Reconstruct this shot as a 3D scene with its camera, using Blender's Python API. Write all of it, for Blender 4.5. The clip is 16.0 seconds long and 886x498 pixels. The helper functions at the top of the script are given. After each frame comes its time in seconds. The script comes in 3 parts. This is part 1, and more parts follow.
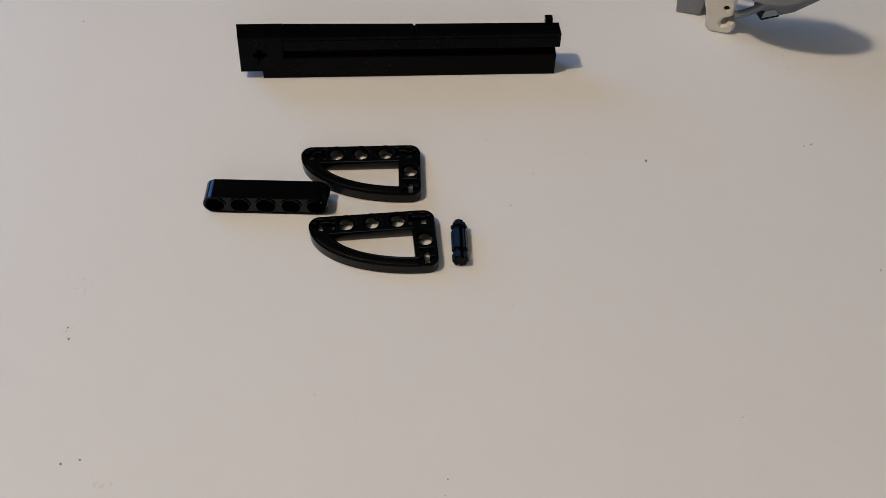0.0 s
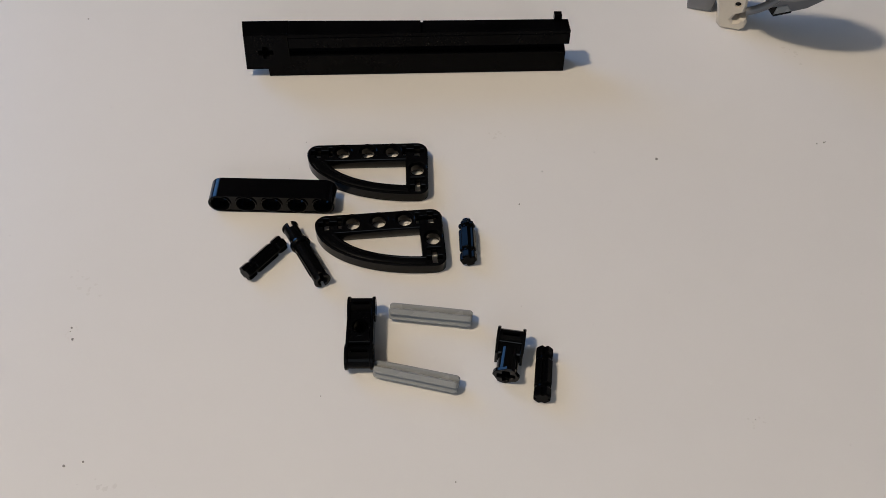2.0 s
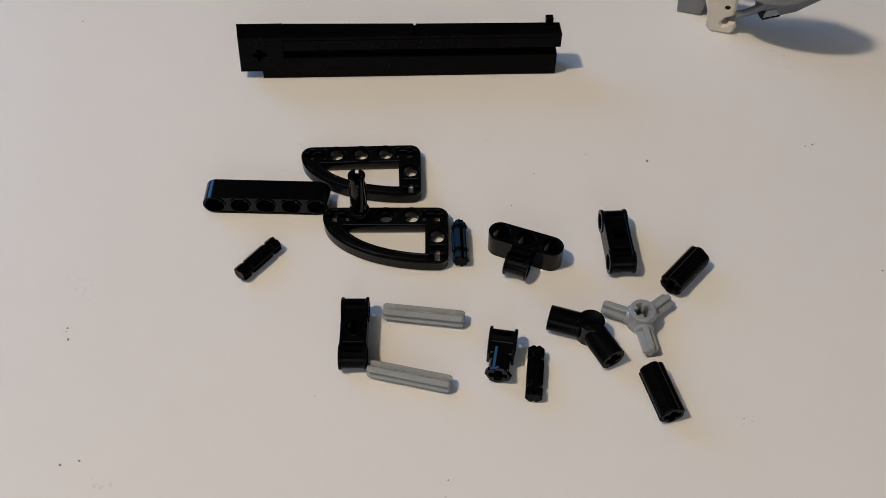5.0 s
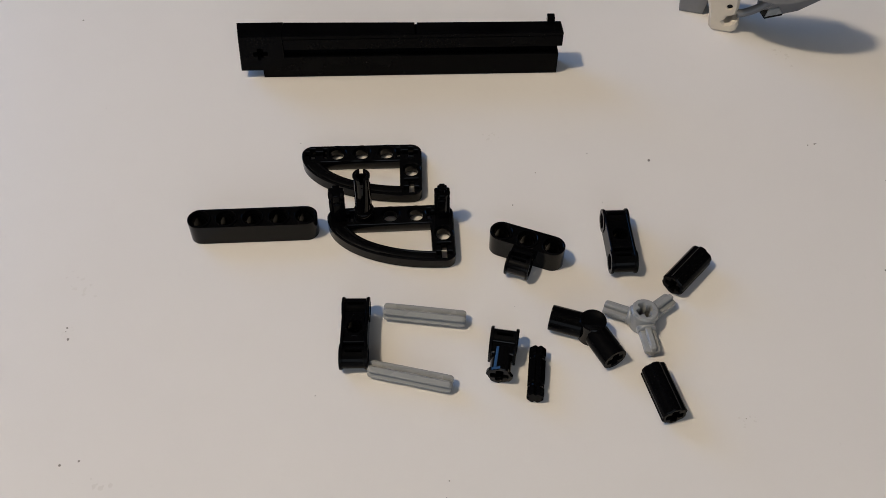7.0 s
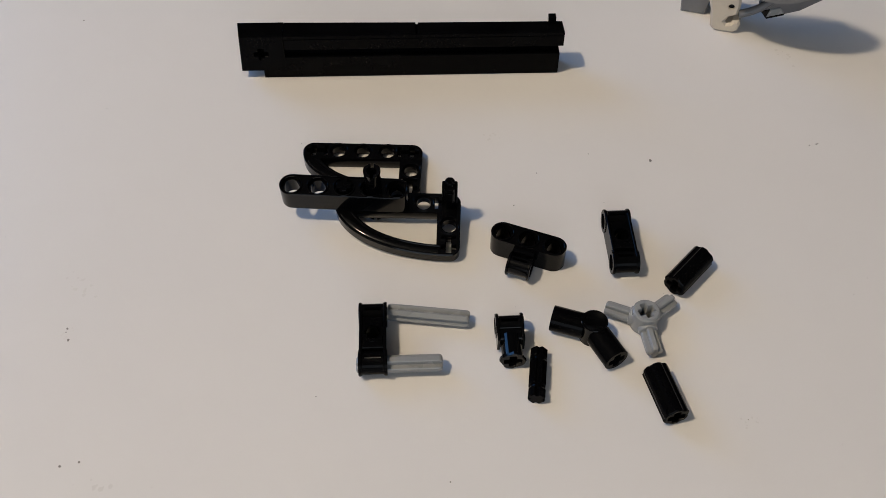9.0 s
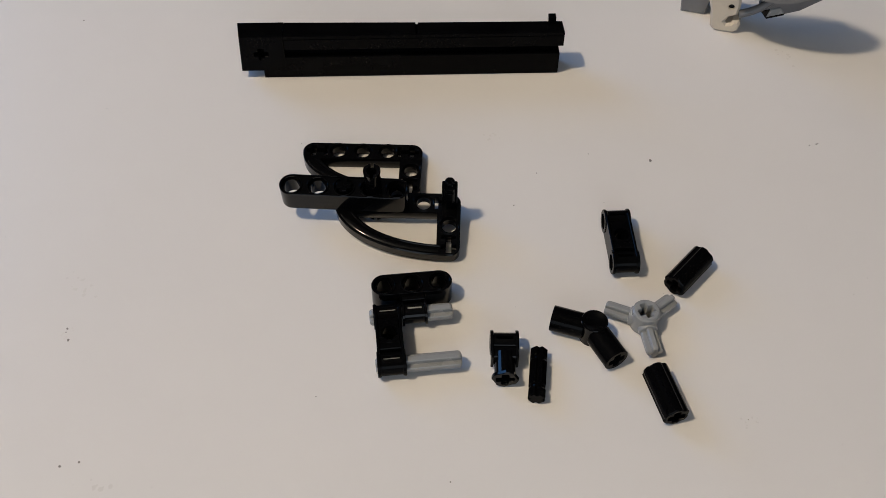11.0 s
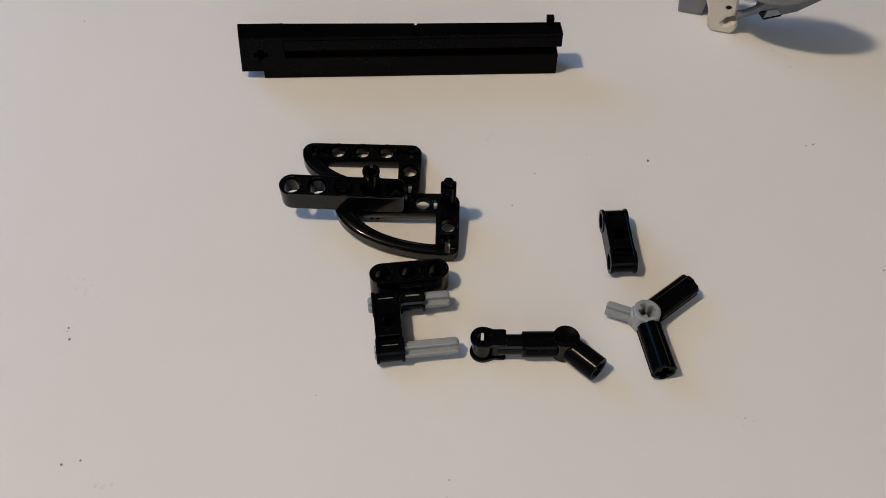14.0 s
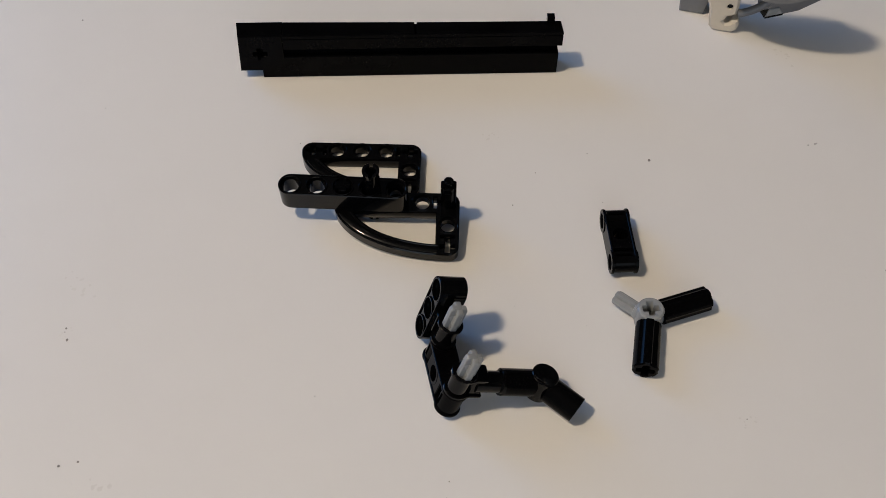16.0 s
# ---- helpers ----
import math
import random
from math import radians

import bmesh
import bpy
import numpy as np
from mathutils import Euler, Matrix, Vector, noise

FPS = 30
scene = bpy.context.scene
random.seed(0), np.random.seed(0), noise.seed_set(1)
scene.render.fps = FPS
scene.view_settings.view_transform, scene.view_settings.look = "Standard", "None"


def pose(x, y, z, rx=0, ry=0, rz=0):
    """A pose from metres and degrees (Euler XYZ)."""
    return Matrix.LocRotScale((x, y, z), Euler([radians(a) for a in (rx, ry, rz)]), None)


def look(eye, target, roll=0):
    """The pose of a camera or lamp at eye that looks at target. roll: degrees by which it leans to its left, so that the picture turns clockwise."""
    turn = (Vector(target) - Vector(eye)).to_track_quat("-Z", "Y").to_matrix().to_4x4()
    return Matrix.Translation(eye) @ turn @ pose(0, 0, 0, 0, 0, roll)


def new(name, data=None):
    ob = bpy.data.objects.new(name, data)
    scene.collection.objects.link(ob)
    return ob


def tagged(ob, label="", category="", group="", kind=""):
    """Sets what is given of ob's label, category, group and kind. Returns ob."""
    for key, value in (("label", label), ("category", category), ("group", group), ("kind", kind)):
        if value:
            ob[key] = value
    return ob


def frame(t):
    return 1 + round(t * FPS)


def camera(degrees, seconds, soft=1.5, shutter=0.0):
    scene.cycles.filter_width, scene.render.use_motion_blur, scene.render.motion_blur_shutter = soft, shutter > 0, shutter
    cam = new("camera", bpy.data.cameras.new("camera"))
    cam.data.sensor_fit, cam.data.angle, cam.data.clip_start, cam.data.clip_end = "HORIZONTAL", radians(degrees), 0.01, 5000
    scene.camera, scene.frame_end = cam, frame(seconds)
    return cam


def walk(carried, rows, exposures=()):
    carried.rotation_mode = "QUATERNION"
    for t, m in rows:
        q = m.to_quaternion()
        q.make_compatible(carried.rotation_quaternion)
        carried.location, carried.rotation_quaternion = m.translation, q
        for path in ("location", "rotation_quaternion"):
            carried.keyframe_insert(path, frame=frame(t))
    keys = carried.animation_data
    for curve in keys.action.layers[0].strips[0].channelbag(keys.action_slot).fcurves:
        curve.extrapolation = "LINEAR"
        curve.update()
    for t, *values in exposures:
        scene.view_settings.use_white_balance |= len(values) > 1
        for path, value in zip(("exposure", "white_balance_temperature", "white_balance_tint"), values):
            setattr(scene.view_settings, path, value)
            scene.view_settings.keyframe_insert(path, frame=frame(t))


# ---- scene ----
# ---- camera: a phone on a stand over the table, nudged a little by every exposure ----
D0, TILT, ROLL, FOV = 0.3062, 51.52, 0.6, 48.0
FOCAL = 784 / math.tan(radians(FOV / 2))
# start of each exposure, then change of nearness and shift of the aim
NUDGES = [(0.0, -0.0021, -2.2, 1.0), (0.5, -0.0005, 1.5, 0.9), (0.8, 0.0021, -0.4, 0.3), (1.4, 0.0011, 1.8, 0.5),
          (2.0, 0.0107, 11.5, -0.1), (2.3, 0.0015, 2.1, 0.6), (2.9, 0.002, 0.4, 0.0), (3.5, 0.0, 0.0, 0.0),
          (3.8, 0.0004, -1.4, 1.6), (6.2, 0.0005, 1.7, 0.9), (6.5, 0.0041, 0.5, 1.0), (7.4, 0.0067, 8.1, 0.6),
          (7.7, -0.0007, -1.1, 0.8), (8.9, 0.0064, 2.3, 1.8), (11.3, 0.0036, 4.4, 1.1), (12.4, 0.0004, -1.0, 0.8),
          (13.0, -0.0001, 0.8, 0.9), (13.3, 0.0026, 0.9, 2.2), (13.6, 0.0001, 0.3, 1.3), (14.8, 0.0027, 2.4, 2.2),
          (15.1, 0.0061, 0.3, 1.3)]


def stand(near, dx, dy):
    d = D0 / (1 + near)
    a = radians(TILT)
    m = look((0, -d * math.cos(a), d * math.sin(a)), (0, 0, 0)) @ pose(0, 0, 0, 0, 0, ROLL)
    return m @ Matrix.Rotation(dx / FOCAL, 4, "Y") @ Matrix.Rotation(dy / FOCAL, 4, "X")


def stepped(states, turn_limit=80.0):
    """Rows for walk(): hold every state, then hop to the next within a frame or two."""
    rows = [(0.0, states[0][1])]
    for (t0, a), (t1, b) in zip(states, states[1:]):
        if t1 <= 0:
            continue
        angle = math.degrees(a.to_quaternion().rotation_difference(b.to_quaternion()).angle)
        angle = min(angle, 360 - angle)
        n = max(1, math.ceil(angle / turn_limit))
        rows.append((t1 - n / FPS, a))
        for i in range(1, n):
            k = i / n
            mid = a.to_quaternion().slerp(b.to_quaternion(), k).to_matrix().to_4x4()
            mid.translation = a.translation.lerp(b.translation, k) + Vector((0, 0, 0.012))
            rows.append((t1 - (n - i) / FPS, mid))
        rows.append((t1, b))
    if rows[-1][0] < 16.0:
        rows.append((16.0, states[-1][1]))
    return rows


cam = camera(FOV, 16.0, soft=0.5)
walk(cam, stepped([(t, stand(a, b, c)) for t, a, b, c in NUDGES]),
     [(0.0, -0.075), (3.5, 0.03), (9.0, 0.015), (16.0, 0.0)])

# ---- light: a warm room lamp, blue evening daylight from a window, and an added south fill ----
LAMP = Vector((-0.88, -0.29, 1.78))
world = bpy.data.worlds.new("world")
scene.world = world
world.use_nodes = True
world.node_tree.nodes["Background"].inputs["Color"].default_value = (0.30, 0.42, 0.75, 1)
world.node_tree.nodes["Background"].inputs["Strength"].default_value = 0.15


def lamp_light(name, kind, m, power, colour, **more):
    data = bpy.data.lights.new(name, kind)
    data.energy, data.color = power, colour
    for key, value in more.items():
        if key == "radius":
            data.shadow_soft_size = value
        if key == "size":
            data.shape, data.size, data.size_y = "RECTANGLE", value[0], value[1]
    ob = new(name, data)
    ob.matrix_world = m
    return ob


lamp_light("bulb_light", "POINT", Matrix.Translation(LAMP), 84.0, (1.0, 0.84, 0.63), radius=0.07)
lamp_light("west_window_light", "AREA", look((-1.285, 0.95, 0.75), (0, 0.05, 0.1)), 12.0, (0.15, 0.43, 1.0), size=(0.8, 0.9))
# added fill from the south that lifts the shadows, no known source
lamp_light("south_fill_light", "AREA", look((-0.03, -2.385, 0.95), (0.0, 0.05, 0.3)), 18.0, (0.80, 0.90, 1.0), size=(2.3, 1.3))
scene.view_settings.exposure = 0.0

# ---- materials ----


def material(name, colour, rough, metal=0.0, specular=0.5):
    m = bpy.data.materials.new(name)
    m.use_nodes = True
    n, l = m.node_tree.nodes, m.node_tree.links
    b = n["Principled BSDF"]
    b.inputs["Base Color"].default_value = (*colour, 1)
    b.inputs["Roughness"].default_value = rough
    b.inputs["Metallic"].default_value = metal
    b.inputs["Specular IOR Level"].default_value = specular
    return m, n, l, b


def textured(name, dark, light, rough, scale, bump=0.0, bump_scale=None, rough_vary=0.08, specular=0.5, detail=5):
    """A surface that varies at two scales, with fine relief and uneven gloss."""
    m, n, l, b = material(name, light, rough, 0.0, specular)
    co = n.new("ShaderNodeTexCoord")
    fine, broad = n.new("ShaderNodeTexNoise"), n.new("ShaderNodeTexNoise")
    fine.inputs["Scale"].default_value, fine.inputs["Detail"].default_value = scale, detail
    broad.inputs["Scale"].default_value, broad.inputs["Detail"].default_value = scale / 14, 3
    for t in (fine, broad):
        l.new(co.outputs["Object"], t.inputs["Vector"])
    mix = n.new("ShaderNodeMath")
    mix.operation, mix.inputs[1].default_value = "MULTIPLY_ADD", 0.35
    l.new(fine.outputs["Fac"], mix.inputs[0])
    l.new(broad.outputs["Fac"], mix.inputs[2])
    ramp = n.new("ShaderNodeValToRGB")
    ramp.color_ramp.elements[0].position, ramp.color_ramp.elements[1].position = 0.45, 0.9
    ramp.color_ramp.elements[0].color, ramp.color_ramp.elements[1].color = (*dark, 1), (*light, 1)
    l.new(mix.outputs[0], ramp.inputs["Fac"])
    l.new(ramp.outputs["Color"], b.inputs["Base Color"])
    r = n.new("ShaderNodeMapRange")
    r.inputs["To Min"].default_value, r.inputs["To Max"].default_value = rough - rough_vary, rough + rough_vary
    l.new(broad.outputs["Fac"], r.inputs["Value"])
    l.new(r.outputs["Result"], b.inputs["Roughness"])
    if bump:
        relief = n.new("ShaderNodeTexNoise")
        relief.inputs["Scale"].default_value, relief.inputs["Detail"].default_value = bump_scale or scale, 4
        l.new(co.outputs["Object"], relief.inputs["Vector"])
        bp = n.new("ShaderNodeBump")
        bp.inputs["Strength"].default_value, bp.inputs["Distance"].default_value = bump, 0.0004
        l.new(relief.outputs["Fac"], bp.inputs["Height"])
        l.new(bp.outputs["Normal"], b.inputs["Normal"])
    return m


BLACK = textured("black_plastic", (0.0010, 0.0010, 0.0012), (0.0022, 0.0022, 0.0025), 0.085, 900, 0.02, 260, 0.04, 0.18)
BRICK = textured("black_brick_plastic", (0.0010, 0.0010, 0.0012), (0.0022, 0.0022, 0.0025), 0.13, 900, 0.02, 260, 0.06, 0.05)
GREY = textured("grey_plastic", (0.22, 0.225, 0.228), (0.25, 0.255, 0.257), 0.28, 700, 0.04, 300, 0.06)
MIDGREY = textured("blue_grey_plastic", (0.115, 0.115, 0.12), (0.15, 0.15, 0.155), 0.35, 500, 0.05, 300)
CREAM = textured("cream_plastic", (0.50, 0.44, 0.36), (0.58, 0.51, 0.42), 0.35, 400, 0.05, 250)
TABLE = textured("white_laminate", (0.672, 0.643, 0.62), (0.695, 0.668, 0.645), 0.42, 55, 0.06, 1400, 0.06, 0.4)
CRUMB = textured("dark_crumb", (0.18, 0.165, 0.15), (0.29, 0.27, 0.25), 0.8, 900)
SMUDGE = textured("grey_smudge", (0.62, 0.59, 0.565), (0.665, 0.635, 0.605), 0.7, 600)
WALLPAINT = textured("wall_paint", (0.13, 0.14, 0.155), (0.16, 0.17, 0.19), 0.9, 20, 0.1, 300)
CEILINGPAINT = textured("ceiling_paint", (0.20, 0.205, 0.21), (0.24, 0.245, 0.25), 0.9, 20, 0.1, 300)
WOOD = textured("floor_wood", (0.10, 0.065, 0.04), (0.19, 0.125, 0.075), 0.5, 12, 0.1, 90)
METAL = material("lamp_metal", (0.25, 0.24, 0.23), 0.35, 1.0)[0]
GLOW, _n, _l, _b = material("lamp_glow", (1, 1, 1), 0.5)
_b.inputs["Emission Color"].default_value = (1.0, 0.80, 0.60, 1)
_b.inputs["Emission Strength"].default_value = 6.0

# ---- mesh tools, all in millimetres ----
MM = 0.001


def circle(r, n=28, cx=0.0, cy=0.0, start=0.0):
    return [(cx + r * math.cos(start + i * math.tau / n), cy + r * math.sin(start + i * math.tau / n)) for i in range(n)]


def cross(w=4.8, b=1.8, cx=0.0, cy=0.0, grow=0.0):
    """Outline of an axle: a plus with rounded rib ends."""
    h, k, q = w / 2 + grow, b / 2 + grow, 0.25
    arm = [(h - q, -k), (h, -k + q), (h, k - q), (h - q, k), (k, k)]
    pts = []
    for i in range(4):
        c, s = (1, 0, -1, 0)[i], (0, 1, 0, -1)[i]
        pts += [(cx + c * x - s * y, cy + s * x + c * y) for x, y in arm]
    return pts


def inset(poly, d):
    """The closed outline moved inwards by d (counter-clockwise outlines)."""
    out, n = [], len(poly)
    for i in range(n):
        a, p, b = Vector(poly[i - 1]), Vector(poly[i]), Vector(poly[(i + 1) % n])
        u, v = (p - a).normalized(), (b - p).normalized()
        nu, nv = Vector((-u.y, u.x)), Vector((-v.y, v.x))
        m = nu + nv
        m = m / max(m.length_squared / 2, 0.3)
        out.append((p.x + m.x * d, p.y + m.y * d))
    return out


def skin(bm, rings):
    """Quads between successive closed rings of vertices."""
    for a, b in zip(rings, rings[1:]):
        n = len(a)
        for i in range(n):
            bm.faces.new((a[i], a[(i + 1) % n], b[(i + 1) % n], b[i]))


def slab(bm, outline, holes, z0, z1, c=0.25, m=Matrix()):
    """A plate with eased edges and through holes; a hole is (outline, counterbore radius or None)."""
    def ring(poly, z):
        return [bm.verts.new(m @ Vector((x * MM, y * MM, z * MM))) for x, y in poly]
    small = inset(outline, c)
    outer = [ring(small, z0), ring(outline, z0 + c), ring(outline, z1 - c), ring(small, z1)]
    skin(bm, outer)
    loops = [[outer[0]], [outer[3]]]
    polys = [small]
    for poly, bore in holes:
        if bore:
            n = len(poly)
            cx, cy = sum(p[0] for p in poly) / n, sum(p[1] for p in poly) / n
            big = [(cx + (x - cx) * bore / math.hypot(x - cx, y - cy), cy + (y - cy) * bore / math.hypot(x - cx, y - cy)) for x, y in poly]
            rs = [ring(big, z0), ring(big, z0 + 0.8), ring(poly, z0 + 0.8), ring(poly, z1 - 0.8), ring(big, z1 - 0.8), ring(big, z1)]
            polys.append(big)
        else:
            big = inset(poly, -0.15)
            rs = [ring(big, z0), ring(poly, z0 + 0.2), ring(poly, z1 - 0.2), ring(big, z1)]
            polys.append(big)
        skin(bm, rs)
        loops[0].append(rs[0])
        loops[1].append(rs[-1])
    from_polys = [[Vector((x, y, 0)) for x, y in p] for p in polys]
    for level in loops:
        flat = [v for lp in level for v in lp]
        for tri in tessellate(from_polys):
            if len(set(tri)) == 3:
                try:
                    bm.faces.new([flat[i] for i in tri])
                except ValueError:
                    pass


def tessellate(polys):
    import mathutils
    return mathutils.geometry.tessellate_polygon(polys)


def lathe(bm, prof, n=28, m=Matrix(), slot=None):
    """A closed profile of (radius, height) turned round z. slot: (outer edge, inner edge) of the profile left open over two segments."""
    cols = []
    for i in range(n):
        a = (i - 1) * math.tau / n
        cols.append([bm.verts.new(m @ Vector((r * math.cos(a) * MM, r * math.sin(a) * MM, z * MM))) for r, z in prof])
    k = len(prof)
    for i in range(n):
        a, b = cols[i], cols[(i + 1) % n]
        for j in range(k):
            if slot and i < 2 and j in slot:
                continue
            bm.faces.new((a[j], b[j], b[(j + 1) % k], a[(j + 1) % k]))
    if slot:
        o, q = slot
        o2, q2 = (o + 1) % k, (q + 1) % k
        for c in (cols[0], cols[2]):
            bm.faces.new((c[o], c[o2], c[q], c[q2]))
        for a, b in ((cols[0], cols[1]), (cols[1], cols[2])):
            bm.faces.new((a[o], b[o], b[q2], a[q2]))
            bm.faces.new((a[o2], b[o2], b[q], a[q]))


def rod(bm, outline, stations, m=Matrix()):
    """A solid bar of the given outline along z; stations are (height, scale) and round its ends."""
    rings = [[bm.verts.new(m @ Vector((x * k * MM, y * k * MM, z * MM))) for x, y in outline] for z, k in stations]
    skin(bm, rings)
    flat = [Vector((x, y, 0)) for x, y in outline]
    for ring in (rings[0], rings[-1]):
        for tri in tessellate([flat]):
            bm.faces.new([ring[i] for i in tri])


def box(bm, x0, x1, y0, y1, z0, z1, c=0.2, m=Matrix()):
    slab(bm, [(x0, y0), (x1, y0), (x1, y1), (x0, y1)], [], z0, z1, c, m)


def mesh_of(name, bm, mat, angle=38):
    bmesh.ops.recalc_face_normals(bm, faces=bm.faces)
    me = bpy.data.meshes.new(name)
    bm.to_mesh(me)
    bm.free()
    me.materials.append(mat)
    me.polygons.foreach_set("use_smooth", [True] * len(me.polygons))
    me.set_sharp_from_angle(angle=radians(angle))
    return me


def part(name, bm, mat, parent, label="", angle=38):
    ob = new(name, mesh_of(name, bm, mat, angle))
    ob.parent = parent
    return tagged(ob, label)


def thing(name, label, category, group="", kind=""):
    return tagged(new(name), label, category, group, kind)


def mm(x, y, z, rx=0, ry=0, rz=0):
    return pose(x * MM, y * MM, z * MM, rx, ry, rz)


AX_X = Matrix.Rotation(radians(90), 4, "Y")      # turns the z axis of a lathe to x
AX_Y = Matrix.Rotation(radians(-90), 4, "X")     # turns the z axis of a lathe to y

# ---- the setting ----


def setting_box(name, x0, x1, y0, y1, z0, z1, mat, label):
    bm = bmesh.new()
    box(bm, x0, x1, y0, y1, z0, z1, 1.0)
    return tagged(new(name, mesh_of(name, bm, mat)), label, name.split("_")[0], kind="structure")


FLOOR_Z, CEIL_Z = -750, 2000
X0, X1, Y0, Y1 = -1300, 2400, -2400, 3200
setting_box("floor", X0 - 100, X1 + 100, Y0 - 100, Y1 + 100, FLOOR_Z - 40, FLOOR_Z, WOOD, "brown wooden floor under the table")
setting_box("ceiling", X0 - 100, X1 + 100, Y0 - 100, Y1 + 100, CEIL_Z, CEIL_Z + 60, CEILINGPAINT, "dim painted ceiling above the table")
setting_box("wall_east", X1, X1 + 100, Y0, Y1, FLOOR_Z, CEIL_Z, WALLPAINT, "plain painted wall of a dim room")
setting_box("wall_north", X0, X1, Y1, Y1 + 100, FLOOR_Z, CEIL_Z, WALLPAINT, "plain painted wall of a dim room")


def window_wall(name, window, a0, a1, opening, m):
    """A wall with a window opening and its frame; m sets the wall's plane upright at its place."""
    u0, u1, z0, z1 = opening
    hole = [(u0, z0), (u1, z0), (u1, z1), (u0, z1)]
    bm = bmesh.new()
    slab(bm, [(a0, FLOOR_Z), (a1, FLOOR_Z), (a1, CEIL_Z), (a0, CEIL_Z)], [(hole, None)], -100, 0, 1.0, m)
    tagged(new(name, mesh_of(name, bm, WALLPAINT)), "plain painted wall with a window opening", "wall", kind="structure")
    win = thing(window, "unseen white framed window with cool light", "window", kind="structure")
    bm = bmesh.new()
    slab(bm, hole, [([(u0 + 50, z0 + 50), (u1 - 50, z0 + 50), (u1 - 50, z1 - 50), (u0 + 50, z1 - 50)], None)], -95, -45, 2.0, m)
    part("window_frame", bm, CREAM, win)


window_wall("wall_west", "window_1", Y0, Y1, (500, 1400, 250, 1250),
            Matrix(((0, 0, 1, X0 * MM), (1, 0, 0, 0), (0, 1, 0, 0), (0, 0, 0, 1))))
# made-up opening out of view for the south fill
window_wall("wall_south", "fill_window", X0, X1, (-1200, 1150, 260, 1640),
            Matrix(((1, 0, 0, 0), (0, 0, 1, Y0 * MM), (0, 1, 0, 0), (0, 0, 0, 1))))


def table():
    t = thing("table", "large white laminate table with small specks", "table")
    bm = bmesh.new()
    slab(bm, [(-620, -420), (820, -420), (820, 480), (-620, 480)], [], -25, 0, 2.0)
    part("tabletop", bm, TABLE, t)
    for x in (-560, 760):
        for y in (-360, 420):
            bm = bmesh.new()
            box(bm, x - 25, x + 25, y - 25, y + 25, FLOOR_Z, -25.5, 2.0)
            part("leg", bm, METAL, t, "metal table leg")


table()


def room_lamp():
    l = thing("room_lamp", "warm glowing lamp hanging from the ceiling", "lamp")
    x, y, z = (v * 1000 for v in LAMP)
    bm = bmesh.new()
    lathe(bm, [(0.01, z + 70), (40, z + 70), (40, z + 75), (4, z + 80), (4, CEIL_Z - 1), (0.01, CEIL_Z - 1)], 24, mm(x, y, 0))
    part("shade", bm, METAL, l, "metal lamp holder")
    bm = bmesh.new()
    lathe(bm, [(0.01, z + 58), (25, z + 60), (25, z + 68), (0.01, z + 69)], 24, mm(x, y, 0))
    part("bulb", bm, GLOW, l, "warm glowing bulb")


room_lamp()

# ---- toy construction pieces ----
TOY = "toy part"


def bore(x=0.0, y=0.0, r=2.45):
    return (circle(r, 28, x, y), 3.1)


def stadium(x0, x1, r, n=14):
    pts = [(x1 + r * math.cos(-math.pi / 2 + math.pi * i / n), r * math.sin(-math.pi / 2 + math.pi * i / n)) for i in range(n + 1)]
    return pts + [(x0 - r * math.cos(-math.pi / 2 + math.pi * i / n), -r * math.sin(-math.pi / 2 + math.pi * i / n)) for i in range(n + 1)]


BARREL = [(2.45, -4), (3.75, -4), (3.9, -3.85), (3.9, -3.3), (3.25, -3.1), (3.25, -2.3), (3.25, 2.3), (3.25, 3.1), (3.9, 3.3),
          (3.9, 3.85), (3.75, 4), (2.45, 4), (2.45, 2.3), (2.45, -2.3)]
SLOT = (5, 12)


def hole_rims(parent, mat, spots, levels, deep=0.25):
    """A thin raised ring round each pin hole."""
    bm = bmesh.new()
    lathe(bm, [(2.98, -deep), (3.36, -deep), (3.36, 0.0), (3.29, 0.07), (3.07, 0.07), (2.98, 0.0)], 28)
    ring = mesh_of("hole_rim", bm, mat)
    for x, y in spots:
        for z, turn in levels:
            ob = new("hole_rim", ring)
            ob.parent = parent
            ob.matrix_basis = mm(x, y, z, turn)


